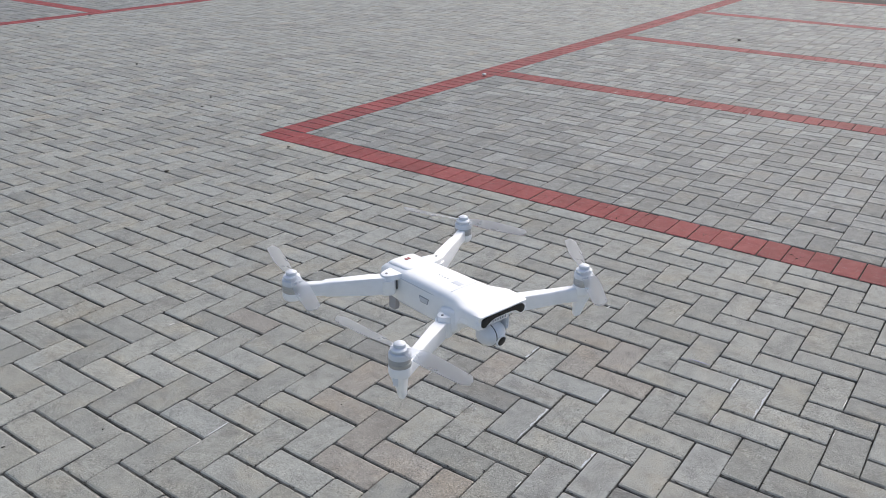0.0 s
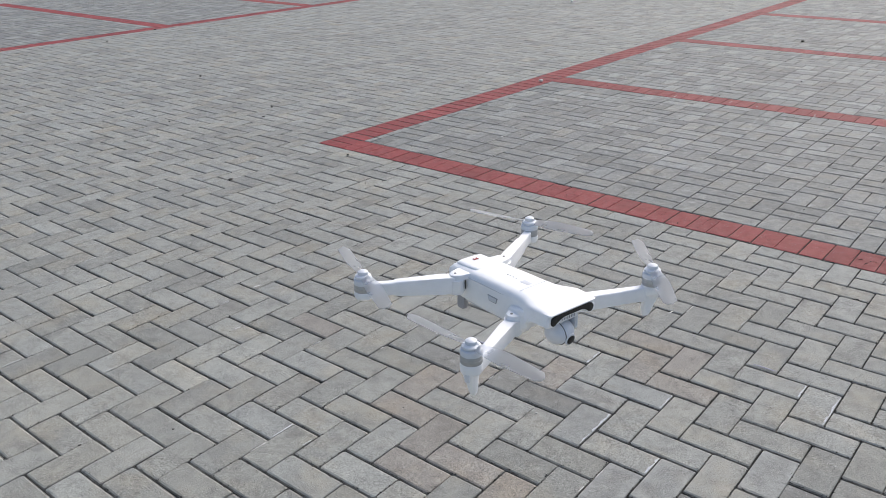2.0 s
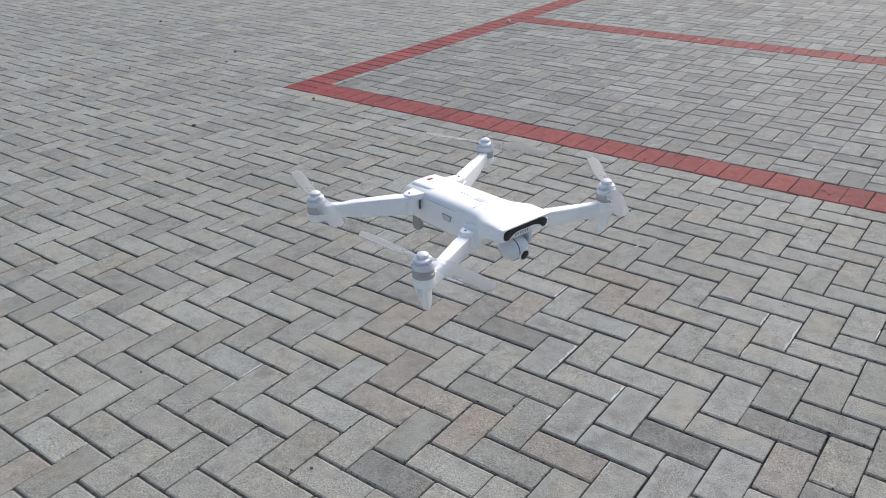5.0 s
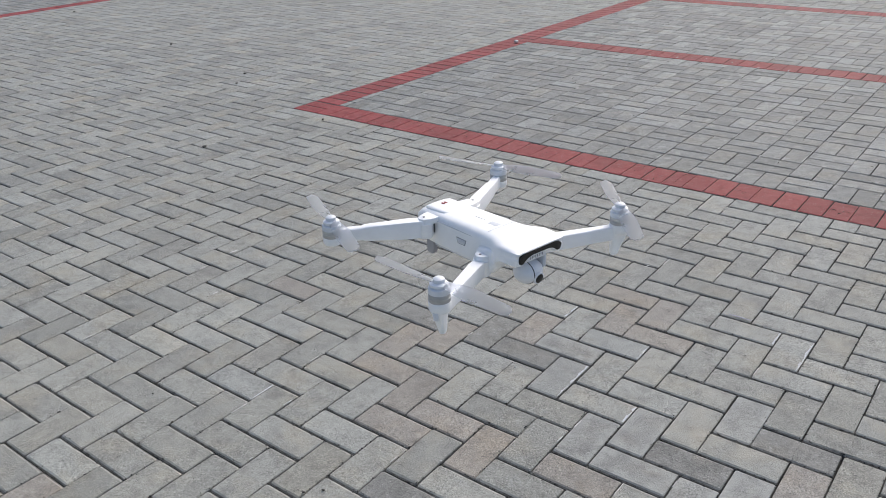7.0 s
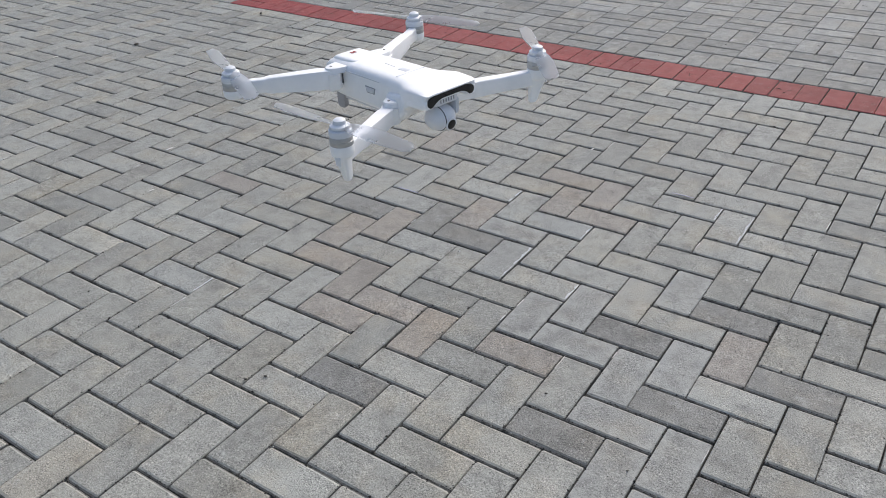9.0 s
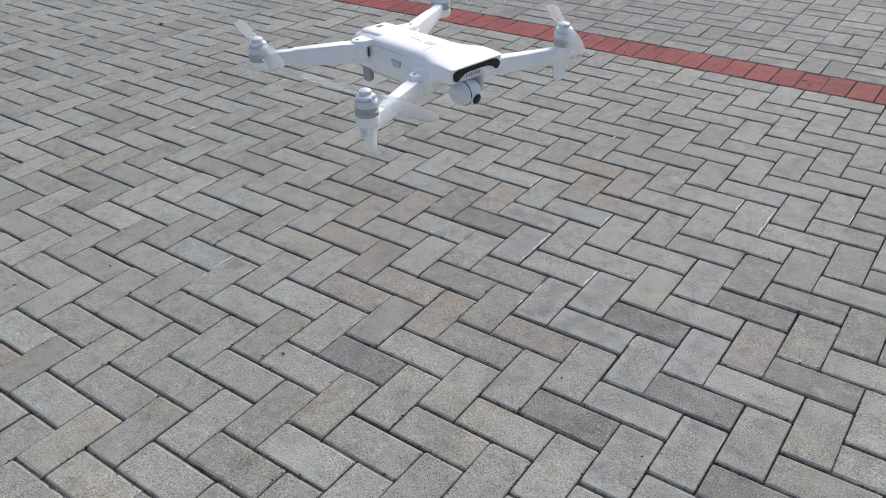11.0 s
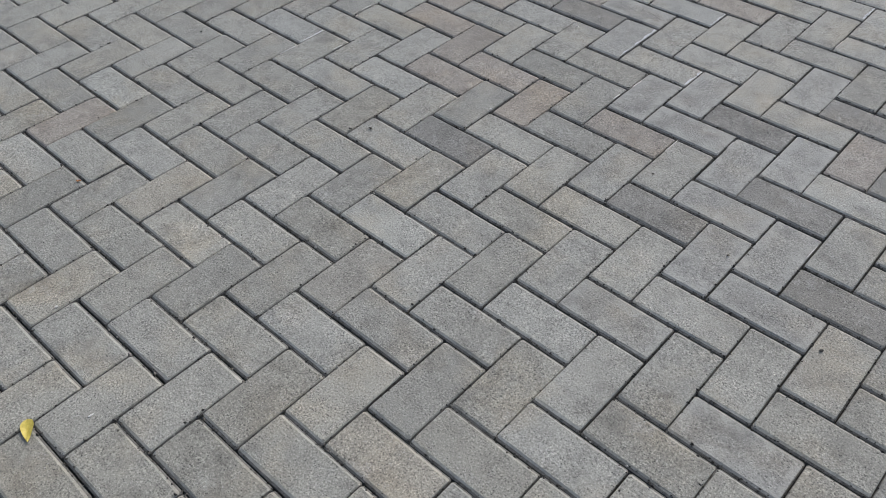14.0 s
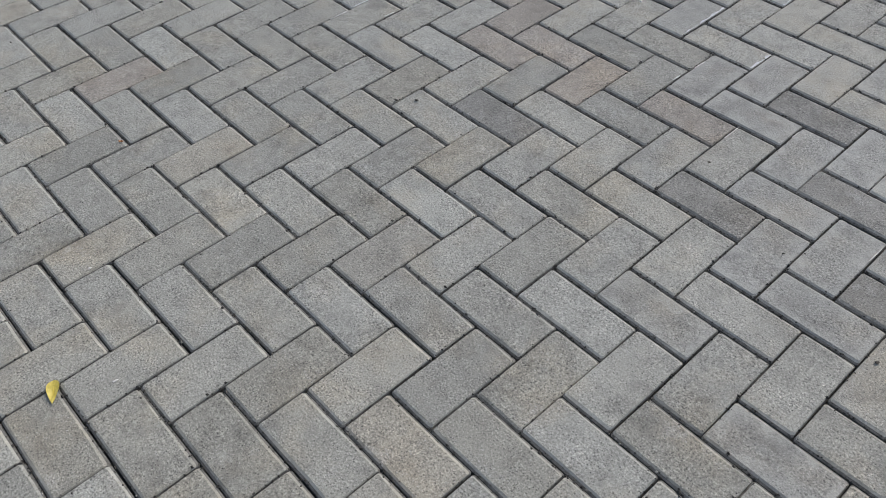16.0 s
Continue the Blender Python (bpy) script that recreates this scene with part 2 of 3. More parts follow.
def loft(sections, n=40):
    """Rounded-box rings along y: (y, half width, low z, high z, squareness above[, squareness below])."""
    bm = bmesh.new()
    rings = []
    for y, w, lo, hi, k, *under in sections:
        ring = []
        for i in range(n):
            a = 2 * math.pi * i / n
            c, s = math.cos(a), math.sin(a)
            q = under[0] if under and s < 0 else k
            x = w * math.copysign(abs(c) ** (2 / q), c)
            z = (lo + hi) / 2 + (hi - lo) / 2 * math.copysign(abs(s) ** (2 / q), s)
            ring.append(bm.verts.new((x, y, z)))
        rings.append(ring)
    for a, b in zip(rings, rings[1:]):
        for i in range(n):
            bm.faces.new((a[i], a[(i + 1) % n], b[(i + 1) % n], b[i]))
    bm.faces.new(rings[0][::-1])
    bm.faces.new(rings[-1])
    return bm


def slab(outline, low, high, bevel=0.0):
    """A flat outline (x, y) given thickness, with its top edge rounded."""
    bm = bmesh.new()
    a = [bm.verts.new((x, y, low)) for x, y in outline]
    b = [bm.verts.new((x, y, high)) for x, y in outline]
    n = len(outline)
    for i in range(n):
        bm.faces.new((a[i], a[(i + 1) % n], b[(i + 1) % n], b[i]))
    bm.faces.new(a[::-1])
    top = bm.faces.new(b)
    if bevel:
        bmesh.ops.bevel(bm, geom=list(top.edges), offset=bevel, segments=2, affect="EDGES", profile=0.5)
    return bm


# ---- the drone, hovering over the paving ----
def bar(a, b, wide, high, wide_end, high_end, bevel):
    """An arm from a to b with its own width and height at each end."""
    bm = bmesh.new()
    a, b = Vector(a), Vector(b)
    d = (b - a).normalized()
    side = d.cross(Vector((0, 0, 1))).normalized()
    up = Vector((0, 0, 1))
    rings = []
    for f, w, h in ((0, wide, high), (0.16, wide, high), (0.68, wide * 0.45 + wide_end * 0.55, high * 0.45 + high_end * 0.55),
                    (0.72, wide_end, high_end), (1, wide_end, high_end)):
        c = a.lerp(b, f)
        rings.append([bm.verts.new(c + side * (w / 2 * i) + up * (h / 2 * j)) for i, j in ((-1, -1), (1, -1), (1, 1), (-1, 1))])
    for p, q in zip(rings, rings[1:]):
        for i in range(4):
            bm.faces.new((p[i], p[(i + 1) % 4], q[(i + 1) % 4], q[i]))
    bm.faces.new(rings[0][::-1])
    bm.faces.new(rings[-1])
    long = [e for e in bm.edges if abs((e.verts[0].co - e.verts[1].co).normalized().dot(d)) > 0.9]
    bmesh.ops.bevel(bm, geom=long, offset=bevel, segments=3, affect="EDGES", profile=0.5)
    return bm


def blade(length, root):
    """One propeller blade along +x, twisted, with a rounded tip and a thin section."""
    bm = bmesh.new()
    top, low = [], []
    steps = 14
    for i in range(steps + 1):
        f = i / steps
        x = root + (length - root) * f
        chord = 0.009 + 0.0105 * math.sin(min(1.0, f * 2.2) * math.pi / 2) - 0.006 * max(0.0, f - 0.45)
        if f > 0.9:
            chord *= math.sqrt(max(0.08, 1 - ((f - 0.9) / 0.1) ** 2))
        twist = radians(20 - 13 * f)
        row_t, row_l = [], []
        for j in range(5):
            g = j / 4 - 0.4
            y, z = chord * g, 0.0012 * (1 - (j / 4 * 2 - 1) ** 2)
            yy, zz = y * math.cos(twist) - z * math.sin(twist), y * math.sin(twist) + z * math.cos(twist)
            row_t.append(bm.verts.new((x, yy, zz + 0.0006)))
            row_l.append(bm.verts.new((x, yy, zz - 0.0006)))
        top.append(row_t)
        low.append(row_l)
    for i in range(steps):
        for j in range(4):
            bm.faces.new((top[i][j], top[i + 1][j], top[i + 1][j + 1], top[i][j + 1]))
            bm.faces.new((low[i][j + 1], low[i + 1][j + 1], low[i + 1][j], low[i][j]))
        for j in (0, 4):
            bm.faces.new((top[i][j], low[i][j], low[i + 1][j], top[i + 1][j]))
    for i in (0, steps):
        for j in range(4):
            bm.faces.new((top[i][j], top[i][j + 1], low[i][j + 1], low[i][j]))
    return bm


def front_leg(motor, side):
    """A leg that tapers from under the motor pod, its foot drawn in towards the body."""
    bm = bmesh.new()
    rings = []
    inward = (Vector((side * HINGE_F[0], HINGE_F[1], 0)) - Vector((*motor, 0))).normalized()
    across = Vector((-inward.y, inward.x, 0))
    for z, along, wide, shift in ((0.034, 0.0118, 0.0090, 0.0), (0.029, 0.0114, 0.0072, 0.0003), (0.016, 0.0082, 0.0052, 0.0030), (0.003, 0.0056, 0.0040, 0.0056), (0.0, 0.0044, 0.0032, 0.0058)):
        c = Vector((*motor, z)) + inward * shift
        ring = []
        for i in range(20):
            a = 2 * math.pi * i / 20
            ca, sa = math.cos(a), math.sin(a)
            ring.append(bm.verts.new(c + inward * (along * math.copysign(abs(ca) ** 0.6, ca)) + across * (wide * math.copysign(abs(sa) ** 0.6, sa))))
        rings.append(ring)
    for p, q in zip(rings, rings[1:]):
        for i in range(20):
            bm.faces.new((p[i], p[(i + 1) % 20], q[(i + 1) % 20], q[i]))
    bm.faces.new(rings[0])
    bm.faces.new(rings[-1][::-1])
    return bm, inward


def band_outline():
    """The front sensor band: an arch with drooping, rounded ends, as (x, z)."""
    upper = [(x, 0.0597 - 0.0036 * abs(x / 0.0345) ** 3) for x in (-0.0325 + 0.0065 * i for i in range(11))]
    right = [(0.0352, 0.0540), (0.0358, 0.0512), (0.0348, 0.0480), (0.0318, 0.0458), (0.0285, 0.0460), (0.0262, 0.0478), (0.0238, 0.0508), (0.0200, 0.0527)]
    lower = [(x, 0.0534) for x in (0.014, 0.0, -0.014)]
    return upper + right + lower + [(-x, z) for x, z in right[::-1]]


def drone():
    base = tagged(new("drone"), "white plastic quadcopter drone hovering above the grey paving", "drone")
    part("body", loft([
        (-0.0890, 0.0205, 0.0250, 0.0530, 5, 5), (-0.0878, 0.0255, 0.0215, 0.0575, 5, 6), (-0.0835, 0.0280, 0.0195, 0.0604, 5, 8),
        (-0.0550, 0.0296, 0.0186, 0.0625, 5, 9), (0.0, 0.0308, 0.0184, 0.0640, 5, 9), (0.040, 0.0314, 0.0184, 0.0646, 5, 9),
        (0.054, 0.0326, 0.0190, 0.0648, 5, 8), (0.062, 0.0350, 0.0222, 0.0650, 5, 7), (0.069, 0.0384, 0.0300, 0.0650, 5, 6), (0.075, 0.0402, 0.0400, 0.0650, 5, 6),
        (0.080, 0.0406, 0.0470, 0.0650, 5, 6), (0.095, 0.0406, 0.0490, 0.0644, 5, 6), (0.1035, 0.0400, 0.0500, 0.0634, 5, 6), (0.1075, 0.0385, 0.0515, 0.0618, 4.5, 5)], 64), m_white, base)
    for side in (-1, 1):
        part("cheek", loft([(0.0730, 0.0062, 0.0370, 0.0560, 4), (0.0800, 0.0078, 0.0425, 0.0570, 4), (0.0980, 0.0080, 0.0432, 0.0570, 4), (0.1060, 0.0076, 0.0436, 0.0560, 4), (0.1084, 0.0060, 0.0450, 0.0540, 4)], 28),
             m_white, base, at=pose(side * 0.0326, 0, 0))
        part("shoulder", loft([(0.0330, 0.0050, 0.0180, 0.0400, 4), (0.0400, 0.0085, 0.0170, 0.0480, 4), (0.0520, 0.0100, 0.0170, 0.0500, 4), (0.0620, 0.0090, 0.0200, 0.0520, 4), (0.0700, 0.0060, 0.0300, 0.0540, 4)], 28),
             m_white, base, at=pose(side * 0.0300, 0, 0))
    # battery: a raised lid at the back of the top, and its face at the rear
    battery = part("battery_lid", loft([(-0.0845, 0.0125, 0.050, 0.0588, 3), (-0.0815, 0.0190, 0.050, 0.0625, 5), (-0.0760, 0.0205, 0.050, 0.0645, 6),
                                       (-0.0500, 0.0208, 0.050, 0.0652, 6), (-0.0430, 0.0200, 0.050, 0.0648, 5), (-0.0385, 0.0150, 0.050, 0.0625, 4)], 40), m_white, base)
    for x in (-0.0192, 0.0192):
        part("screw", lathe([(0.0012, 0), (0.0012, 0.0008)], 10, (x, -0.0830, 0.0592)), m_screw, base)
    for a, b in ((-0.0036, -0.0012), (0.0008, 0.0036)):
        part("logo", slab([(a, -0.0028), (b, -0.0022), (b, 0.0024), (a, 0.0028)], 0, 0.0004), m_mark, battery, "small red logo", pose(0, -0.0656, 0.0651))
    part("logo", slab([(-0.0036, 0.0002), (0.0036, 0.0002), (0.0036, 0.0014), (-0.0036, 0.0014)], 0, 0.0005), m_mark, battery, "small red logo", pose(0, -0.0656, 0.0651))
    part("status_window", block((0.0085, 0.0145, 0.0012), (0, 0.0306, 0.0641), 0.0004), m_light, base, "translucent grey status window")
    for i in range(4):
        part("indicator", lathe([(0.0008, 0), (0.0008, 0.0006)], 10, (0.0, 0.0126 - 0.0051 * i, 0.0641)), m_grey, base)
    part("top_seam", block((0.044, 0.0004, 0.0006), (0, 0.0425, 0.06455)), m_pearl, base)
    part("belly", block((0.046, 0.112, 0.006), (0, -0.010, 0.0165), 0.002), m_light, base)
    for side in (-1, 1):
        button = part("release_button", slab([(-0.0094, 0.0040), (0.0094, 0.0040), (0.0066, -0.0040), (-0.0066, -0.0040)], 0, 0.0009, 0.0003),
                      m_grey, base, "grey rimmed battery release button", pose(side * 0.0306, 0.0034, 0.0414, 90, 0, 90 * side))
        part("button_face", slab([(-0.0078, 0.0030), (0.0078, 0.0030), (0.0057, -0.0029), (-0.0057, -0.0029)], 0.0006, 0.0014, 0.0003), m_light, button)
        part("side_seam", block((0.0008, 0.080, 0.0008), (side * 0.0303, -0.004, 0.0545)), m_light, base)
    # rear face: grey plate over dark cooling fins, two bumpers and two feet
    part("rear_plate", block((0.0225, 0.002, 0.008), (0, -0.0886, 0.0305), 0.0006), m_light, base, "pale grey rear plate")
    part("vent", block((0.036, 0.006, 0.009), (0, -0.0845, 0.0190), 0.0008), m_dim, base, "dark rear cooling vent")
    fin = finish("fin", block((0.0014, 0.004, 0.009), (0, 0, 0), 0.0003, 1), m_light)
    for i in range(9):
        part("fin", fin, m_light, base, at=pose(-0.016 + 0.004 * i, -0.0872, 0.0188))
    for x in (-0.0225, 0.0225):
        part("rear_bumper", loft([(-0.0902, 0.003, 0.0185, 0.048, 3), (-0.0875, 0.0050, 0.0160, 0.055, 4), (-0.079, 0.0052, 0.0160, 0.057, 4)], 16), m_white, base, at=pose(x, 0, 0))
        part("foot", loft([(-0.073, 0.0032, 0.0, 0.022, 4), (-0.070, 0.0038, 0.0, 0.022, 4), (-0.063, 0.0038, 0.0, 0.022, 4), (-0.059, 0.0032, 0.003, 0.022, 4)], 16), m_foot, base, "grey rubber-tipped rear foot", pose(x, 0, 0))
    # glossy sensor band under the brow
    part("sensor_band", slab(band_outline(), 0.098, 0.1096, 0.0008), m_black, base, "glossy black front sensor band", pose(0, 0, 0, 90, 0, 180))
    part("band_surround", slab([(x * 1.035, z - 0.0016) for x, z in band_outline()], 0.098, 0.1086, 0.0008), m_white, base, at=pose(0, 0, 0, 90, 0, 180))
    part("brow", loft([(0.1, 0.0398, 0.0585, 0.0630, 4), (0.1090, 0.0384, 0.0590, 0.0618, 4), (0.1102, 0.0360, 0.0596, 0.0610, 4)], 40), m_white, base)
    # camera on its gimbal
    gimbal = part("gimbal", block((0.034, 0.020, 0.012), (0, 0.092, 0.0465), 0.002), m_pearl, base, "pale grey gimbal bracket")
    rib = finish("rib", block((0.0009, 0.002, 0.0045), (0, 0, 0), 0.0002, 1), m_grey)
    for i in range(6):
        part("rib", rib, m_grey, gimbal, at=pose(-0.010 + 0.004 * i, 0.1020, 0.0460))
    part("gimbal_arm", block((0.006, 0.022, 0.020), (-0.0190, 0.088, 0.0325), 0.0025), m_light, gimbal)
    ball = bmesh.new()
    bmesh.ops.create_uvsphere(ball, u_segments=32, v_segments=20, radius=0.0172, matrix=Matrix.Diagonal((1.1, 0.98, 0.88, 1)))
    lens = part("camera_head", ball, m_pearl, base, "pale grey gimbal camera", pose(0.0026, 0.0915, 0.0228))
    part("groove", lathe([(0.0164, -0.0005), (0.0167, -0.0003), (0.0167, 0.0003), (0.0164, 0.0005)], 28), m_dim, lens, at=pose(0.0052, 0, 0, 0, 90, 0) @ Matrix.Diagonal((0.9, 1, 1, 1)))
    part("lens_ring", lathe([(0.0078, 0.0), (0.0078, 0.0050), (0.0066, 0.0056)], 24), m_pearl, lens, at=pose(-0.0018, 0.0118, -0.0040, -100, 0, 0))
    part("lens", lathe([(0.0060, 0.0), (0.0060, 0.0060), (0.004, 0.0068)], 24), m_black, lens, at=pose(-0.0018, 0.0118, -0.0040, -100, 0, 0))

    # arms with hinge lugs and motor pods; the front pair sits lower and stands on legs
    for front in (1, -1):
        for side in (-1, 1):
            hx, hy, lug = HINGE_F if front > 0 else HINGE_R
            motor = MOTORS[(front, side)]
            lift = 0.0 if front > 0 else REAR_LIFT
            lug_out = [(side * x, hy + y) for x, y in ((0.026, -0.0125), (0.040, -0.0100), (0.0470, -0.0062), (0.0495, 0.0), (0.0470, 0.0062), (0.040, 0.0100), (0.026, 0.0125))]
            part("hinge_lug", slab(lug_out if side > 0 else lug_out[::-1], lug - 0.0075, lug, 0.002), m_white, base)
            part("hinge_pin", lathe([(0.0016, 0), (0.0016, 0.0006)], 12, (side * hx, hy, lug)), m_screw, base, "small steel hinge screw")
            part("hinge_slot", block((0.0016, 0.0012, 0.012), (side * 0.0345, hy - 0.0114 * front, lug - 0.014)), m_dim, base)
            low, high, far_low, far_high = (0.0178, 0.0374, 0.0215, 0.0412) if front > 0 else (0.0340, 0.0572, 0.0392, 0.0565)
            part("hinge_base", lathe([(0.0100, low - 0.001), (0.0110, low + 0.001), (0.0110, lug - 0.0072)], 24, (side * 0.0405, hy, 0)), m_arm, base)
            start = Vector((side * hx, hy, (low + high) / 2))
            end = Vector((motor[0], motor[1], (far_low + far_high) / 2))
            arm = part("arm", bar(start, start.lerp(end, 0.95), 0.0155, high - low, 0.0120, far_high - far_low, 0.0026), m_arm, base)
            at = (*motor, lift)
            foot = 0.0292 if front > 0 else 0.0318
            part("motor_pod", lathe([(0.0080, foot), (0.0110, foot + 0.0014), (0.0124, foot + 0.004), (0.0126, 0.0420), (0.0122, 0.0432)], 28, at), m_white, arm)
            part("motor", lathe([(0.0120, 0.0432), (0.0123, 0.0436), (0.0123, 0.0480), (0.0119, 0.0483), (0.0119, 0.0489), (0.0123, 0.0492), (0.0123, 0.0526), (0.0120, 0.0530)], 28, at),
                 m_metal, arm, "brushed grey motor bell")
            part("motor_cap", lathe([(0.0121, 0.0530), (0.0123, 0.0535), (0.0123, 0.0580), (0.0118, 0.0594), (0.0100, 0.0604)], 28, at), m_pearl, arm)
            if front > 0:
                legbm, inward = front_leg(motor, side)
                part("leg", legbm, m_white, arm)
                part("status_led", block((0.0062, 0.0016, 0.0110), (0, 0, 0), 0.0007), m_pearl, arm, "small unlit status lamp window",
                     pose(motor[0] - inward.x * 0.0112, motor[1] - inward.y * 0.0112, 0.0285, 0, 0, math.degrees(math.atan2(inward.y, inward.x)) - 90))
    # propellers at rest, a hub and two blades each
    blade_mesh = finish("blade", blade(0.100, 0.006), m_blade)
    for ((front, side), (x, y)), turn in zip(MOTORS.items(), PROP):
        hub = part("propeller", lathe([(0.0090, 0.0), (0.0104, 0.001), (0.0104, 0.0036), (0.0086, 0.0048), (0.0068, 0.0052), (0.0064, 0.0090), (0.0045, 0.0103), (0.001, 0.0107)], 24),
                   m_pearl, base, "pale hub and translucent blades at rest", pose(x, y, 0.0602 + (0.0 if front > 0 else REAR_LIFT), 0, 0, turn))
        part("blade", blade_mesh, m_blade, hub, at=pose(0, 0, 0.0030))
        part("blade", blade_mesh, m_blade, hub, at=pose(0, 0, 0.0030, 0, 0, 180))
    base.matrix_basis = pose(*DRONE_AT, 0.5, -0.1, DRONE_YAW)
    return base


PAVE_TOP = 0.001
DRONE_AT, DRONE_YAW = (0.974, 0.506, 0.890), 257.3   # hovering at hip height
HINGE_F, HINGE_R = (0.0432, 0.0512, 0.0439), (0.0419, -0.0564, 0.0599)
REAR_LIFT = 0.0042
MOTORS = {(1, -1): (-0.1505, 0.1041), (1, 1): (0.1505, 0.1041), (-1, -1): (-0.1444, -0.1140), (-1, 1): (0.1444, -0.1140)}
PROP = (50.0, 95.0, 108.0, 72.0)
drone()


# ---- small things lying on the paving ----
def fallen_leaf(name, label, length, wide, material, at, curl=0.3):
    """A dry leaf: a pointed oval, folded along its midrib and cupped, with a stalk."""
    base = new(name)
    bm = bmesh.new()
    n, k = 14, 6
    top, low = [], []
    for i in range(n + 1):
        f = i / n
        w = wide / 2 * (math.sin(math.pi * f ** 0.66) ** 0.85) * (1 - 0.35 * f) + 0.0002
        rt, rl = [], []
        for j in range(k + 1):
            g = j / k * 2 - 1
            x, y = length * (f - 0.5), w * g
            z = 0.0012 + curl * abs(y) ** 1.3 * 2.0 + 0.004 * (1 - math.cos((f - 0.4) * 2.2)) + 0.0007 * math.sin(9 * f + 3 * g)
            rt.append(bm.verts.new((x, y, z + 0.00035)))
            rl.append(bm.verts.new((x, y, z - 0.00035)))
        top.append(rt)
        low.append(rl)
    for i in range(n):
        for j in range(k):
            bm.faces.new((top[i][j], top[i + 1][j], top[i + 1][j + 1], top[i][j + 1]))
            bm.faces.new((low[i][j + 1], low[i + 1][j + 1], low[i + 1][j], low[i][j]))
        for j in (0, k):
            bm.faces.new((top[i][j], low[i][j], low[i + 1][j], top[i + 1][j]))
    for i in (0, n):
        for j in range(k):
            bm.faces.new((top[i][j], top[i][j + 1], low[i][j + 1], low[i][j]))
    lowest = min(v.co.z for v in bm.verts)
    for v in bm.verts:
        v.co.z -= lowest
    part("leaf_blade", bm, material, base, smooth=60)
    part("midrib", bar((-length * 0.52, 0, 0.0016), (length * 0.4, 0, 0.0012), 0.0007, 0.0008, 0.0004, 0.0005, 0.0001), material, base)
    base.matrix_basis = at
    return tagged(base, label, "leaf")


def leaf_material(name, a, b):
    s = Nodes(name, 0.5)
    p = s.node("ShaderNodeTexCoord").outputs["Object"]
    s.colour(s.ramp(s.noise(p, 120.0, 4.0), [(0.35, a), (0.65, b)]))
    s.bump(s.noise(p, 500.0), 0.3, 0.001)
    return s.m


m_yellow = leaf_material("yellow_leaf", (0.46, 0.37, 0.05), (0.6, 0.49, 0.1))
m_brown = leaf_material("brown_leaf", (0.36, 0.15, 0.05), (0.5, 0.24, 0.09))
m_stone = leaf_material("pale_stone", (0.55, 0.54, 0.52), (0.72, 0.71, 0.69))
m_crumb = leaf_material("dark_crumb", (0.02, 0.018, 0.015), (0.07, 0.06, 0.045))
fallen_leaf("fallen_leaf", "yellow fallen leaf lying on a grey paver", 0.049, 0.024, m_yellow, pose(0.514, -0.211, PAVE_TOP, 0, 0, -27), 0.7)
fallen_leaf("leaf_fragment", "small brown dry leaf fragment in a joint", 0.012, 0.006, m_brown, pose((-0.0186, 0.189)[0], (-0.0186, 0.189)[1], PAVE_TOP, 0, 0, 40), 0.8)


def pebble(name, label, size, material, x, y, turn=0.0, category="stone"):
    rnd = random.Random(int(x * 1000 + y * 77))
    bm = bmesh.new()
    bmesh.ops.create_icosphere(bm, subdivisions=2, radius=0.5)
    for v in bm.verts:
        v.co *= 1 + rnd.uniform(-0.16, 0.16)
        v.co = Vector((v.co.x * size[0], v.co.y * size[1], v.co.z * size[2]))
    lowest = min(v.co.z for v in bm.verts)
    for v in bm.verts:
        v.co.z -= lowest
    ob = new(name, finish(name, bm, material, 50))
    ob.matrix_basis = pose(x, y, PAVE_TOP, 0, 0, turn)
    return tagged(ob, label, category)


pebble("white_stone", "white stone lying beside the red paver band", (0.036, 0.03, 0.022), m_stone, -2.10, 5.41, 30)
pebble("dark_stone", "small dark stone lying on the bay paving", (0.035, 0.025, 0.02), m_crumb, -1.0, 8.5, 10)
for x, y, s in ((0.499, 1.004, 0.006), (0.425, 1.461, 0.007), (-3.919, 2.894, 0.016), (-4.699, 10.254, 0.05)):
    tagged(pebble("pebble", "tiny pale pebble lying on a grey paver", (s, s * 0.8, s * 0.6), m_stone, x, y, 40 * x), group="tiny pebbles")
for x, y, length, wide in ((-0.914, 1.523, 0.036, 0.008), (-0.698, 1.26, 0.026, 0.006), (-2.3, 1.979, 0.034, 0.009), (0.461, 2.29, 0.024, 0.006), (0.565, -0.123, 0.011, 0.004), (0.292, -0.037, 0.007, 0.005)):
    tagged(pebble("lime_flake", "thin white flake of lime on a paver edge", (wide, length, 0.0022), m_stone, x, y, -8, "lime flake"), group="lime flakes")
for x, y, s in ((0.928, 1.051, 0.007), (-1.904, 3.015, 0.02), (-2.082, 2.299, 0.03), (-3.046, 3.329, 0.02), (-3.476, 2.859, 0.016), (-3.222, 3.553, 0.022), (-4.63, 3.95, 0.03), (-7.44, 5.345, 0.035), (-7.095, 4.524, 0.025), (0.298, 0.724, 0.009), (-0.355, 0.761, 0.008), (1.177, 0.931, 0.006), (1.419, 0.824, 0.009), (0.332, 0.757, 0.009)):
    tagged(pebble("crumb", "small dark crumb of soil on the paving", (s, s * 0.7, s * 0.4), m_crumb, x, y, 40 * x, "soil crumb"), group="soil crumbs")

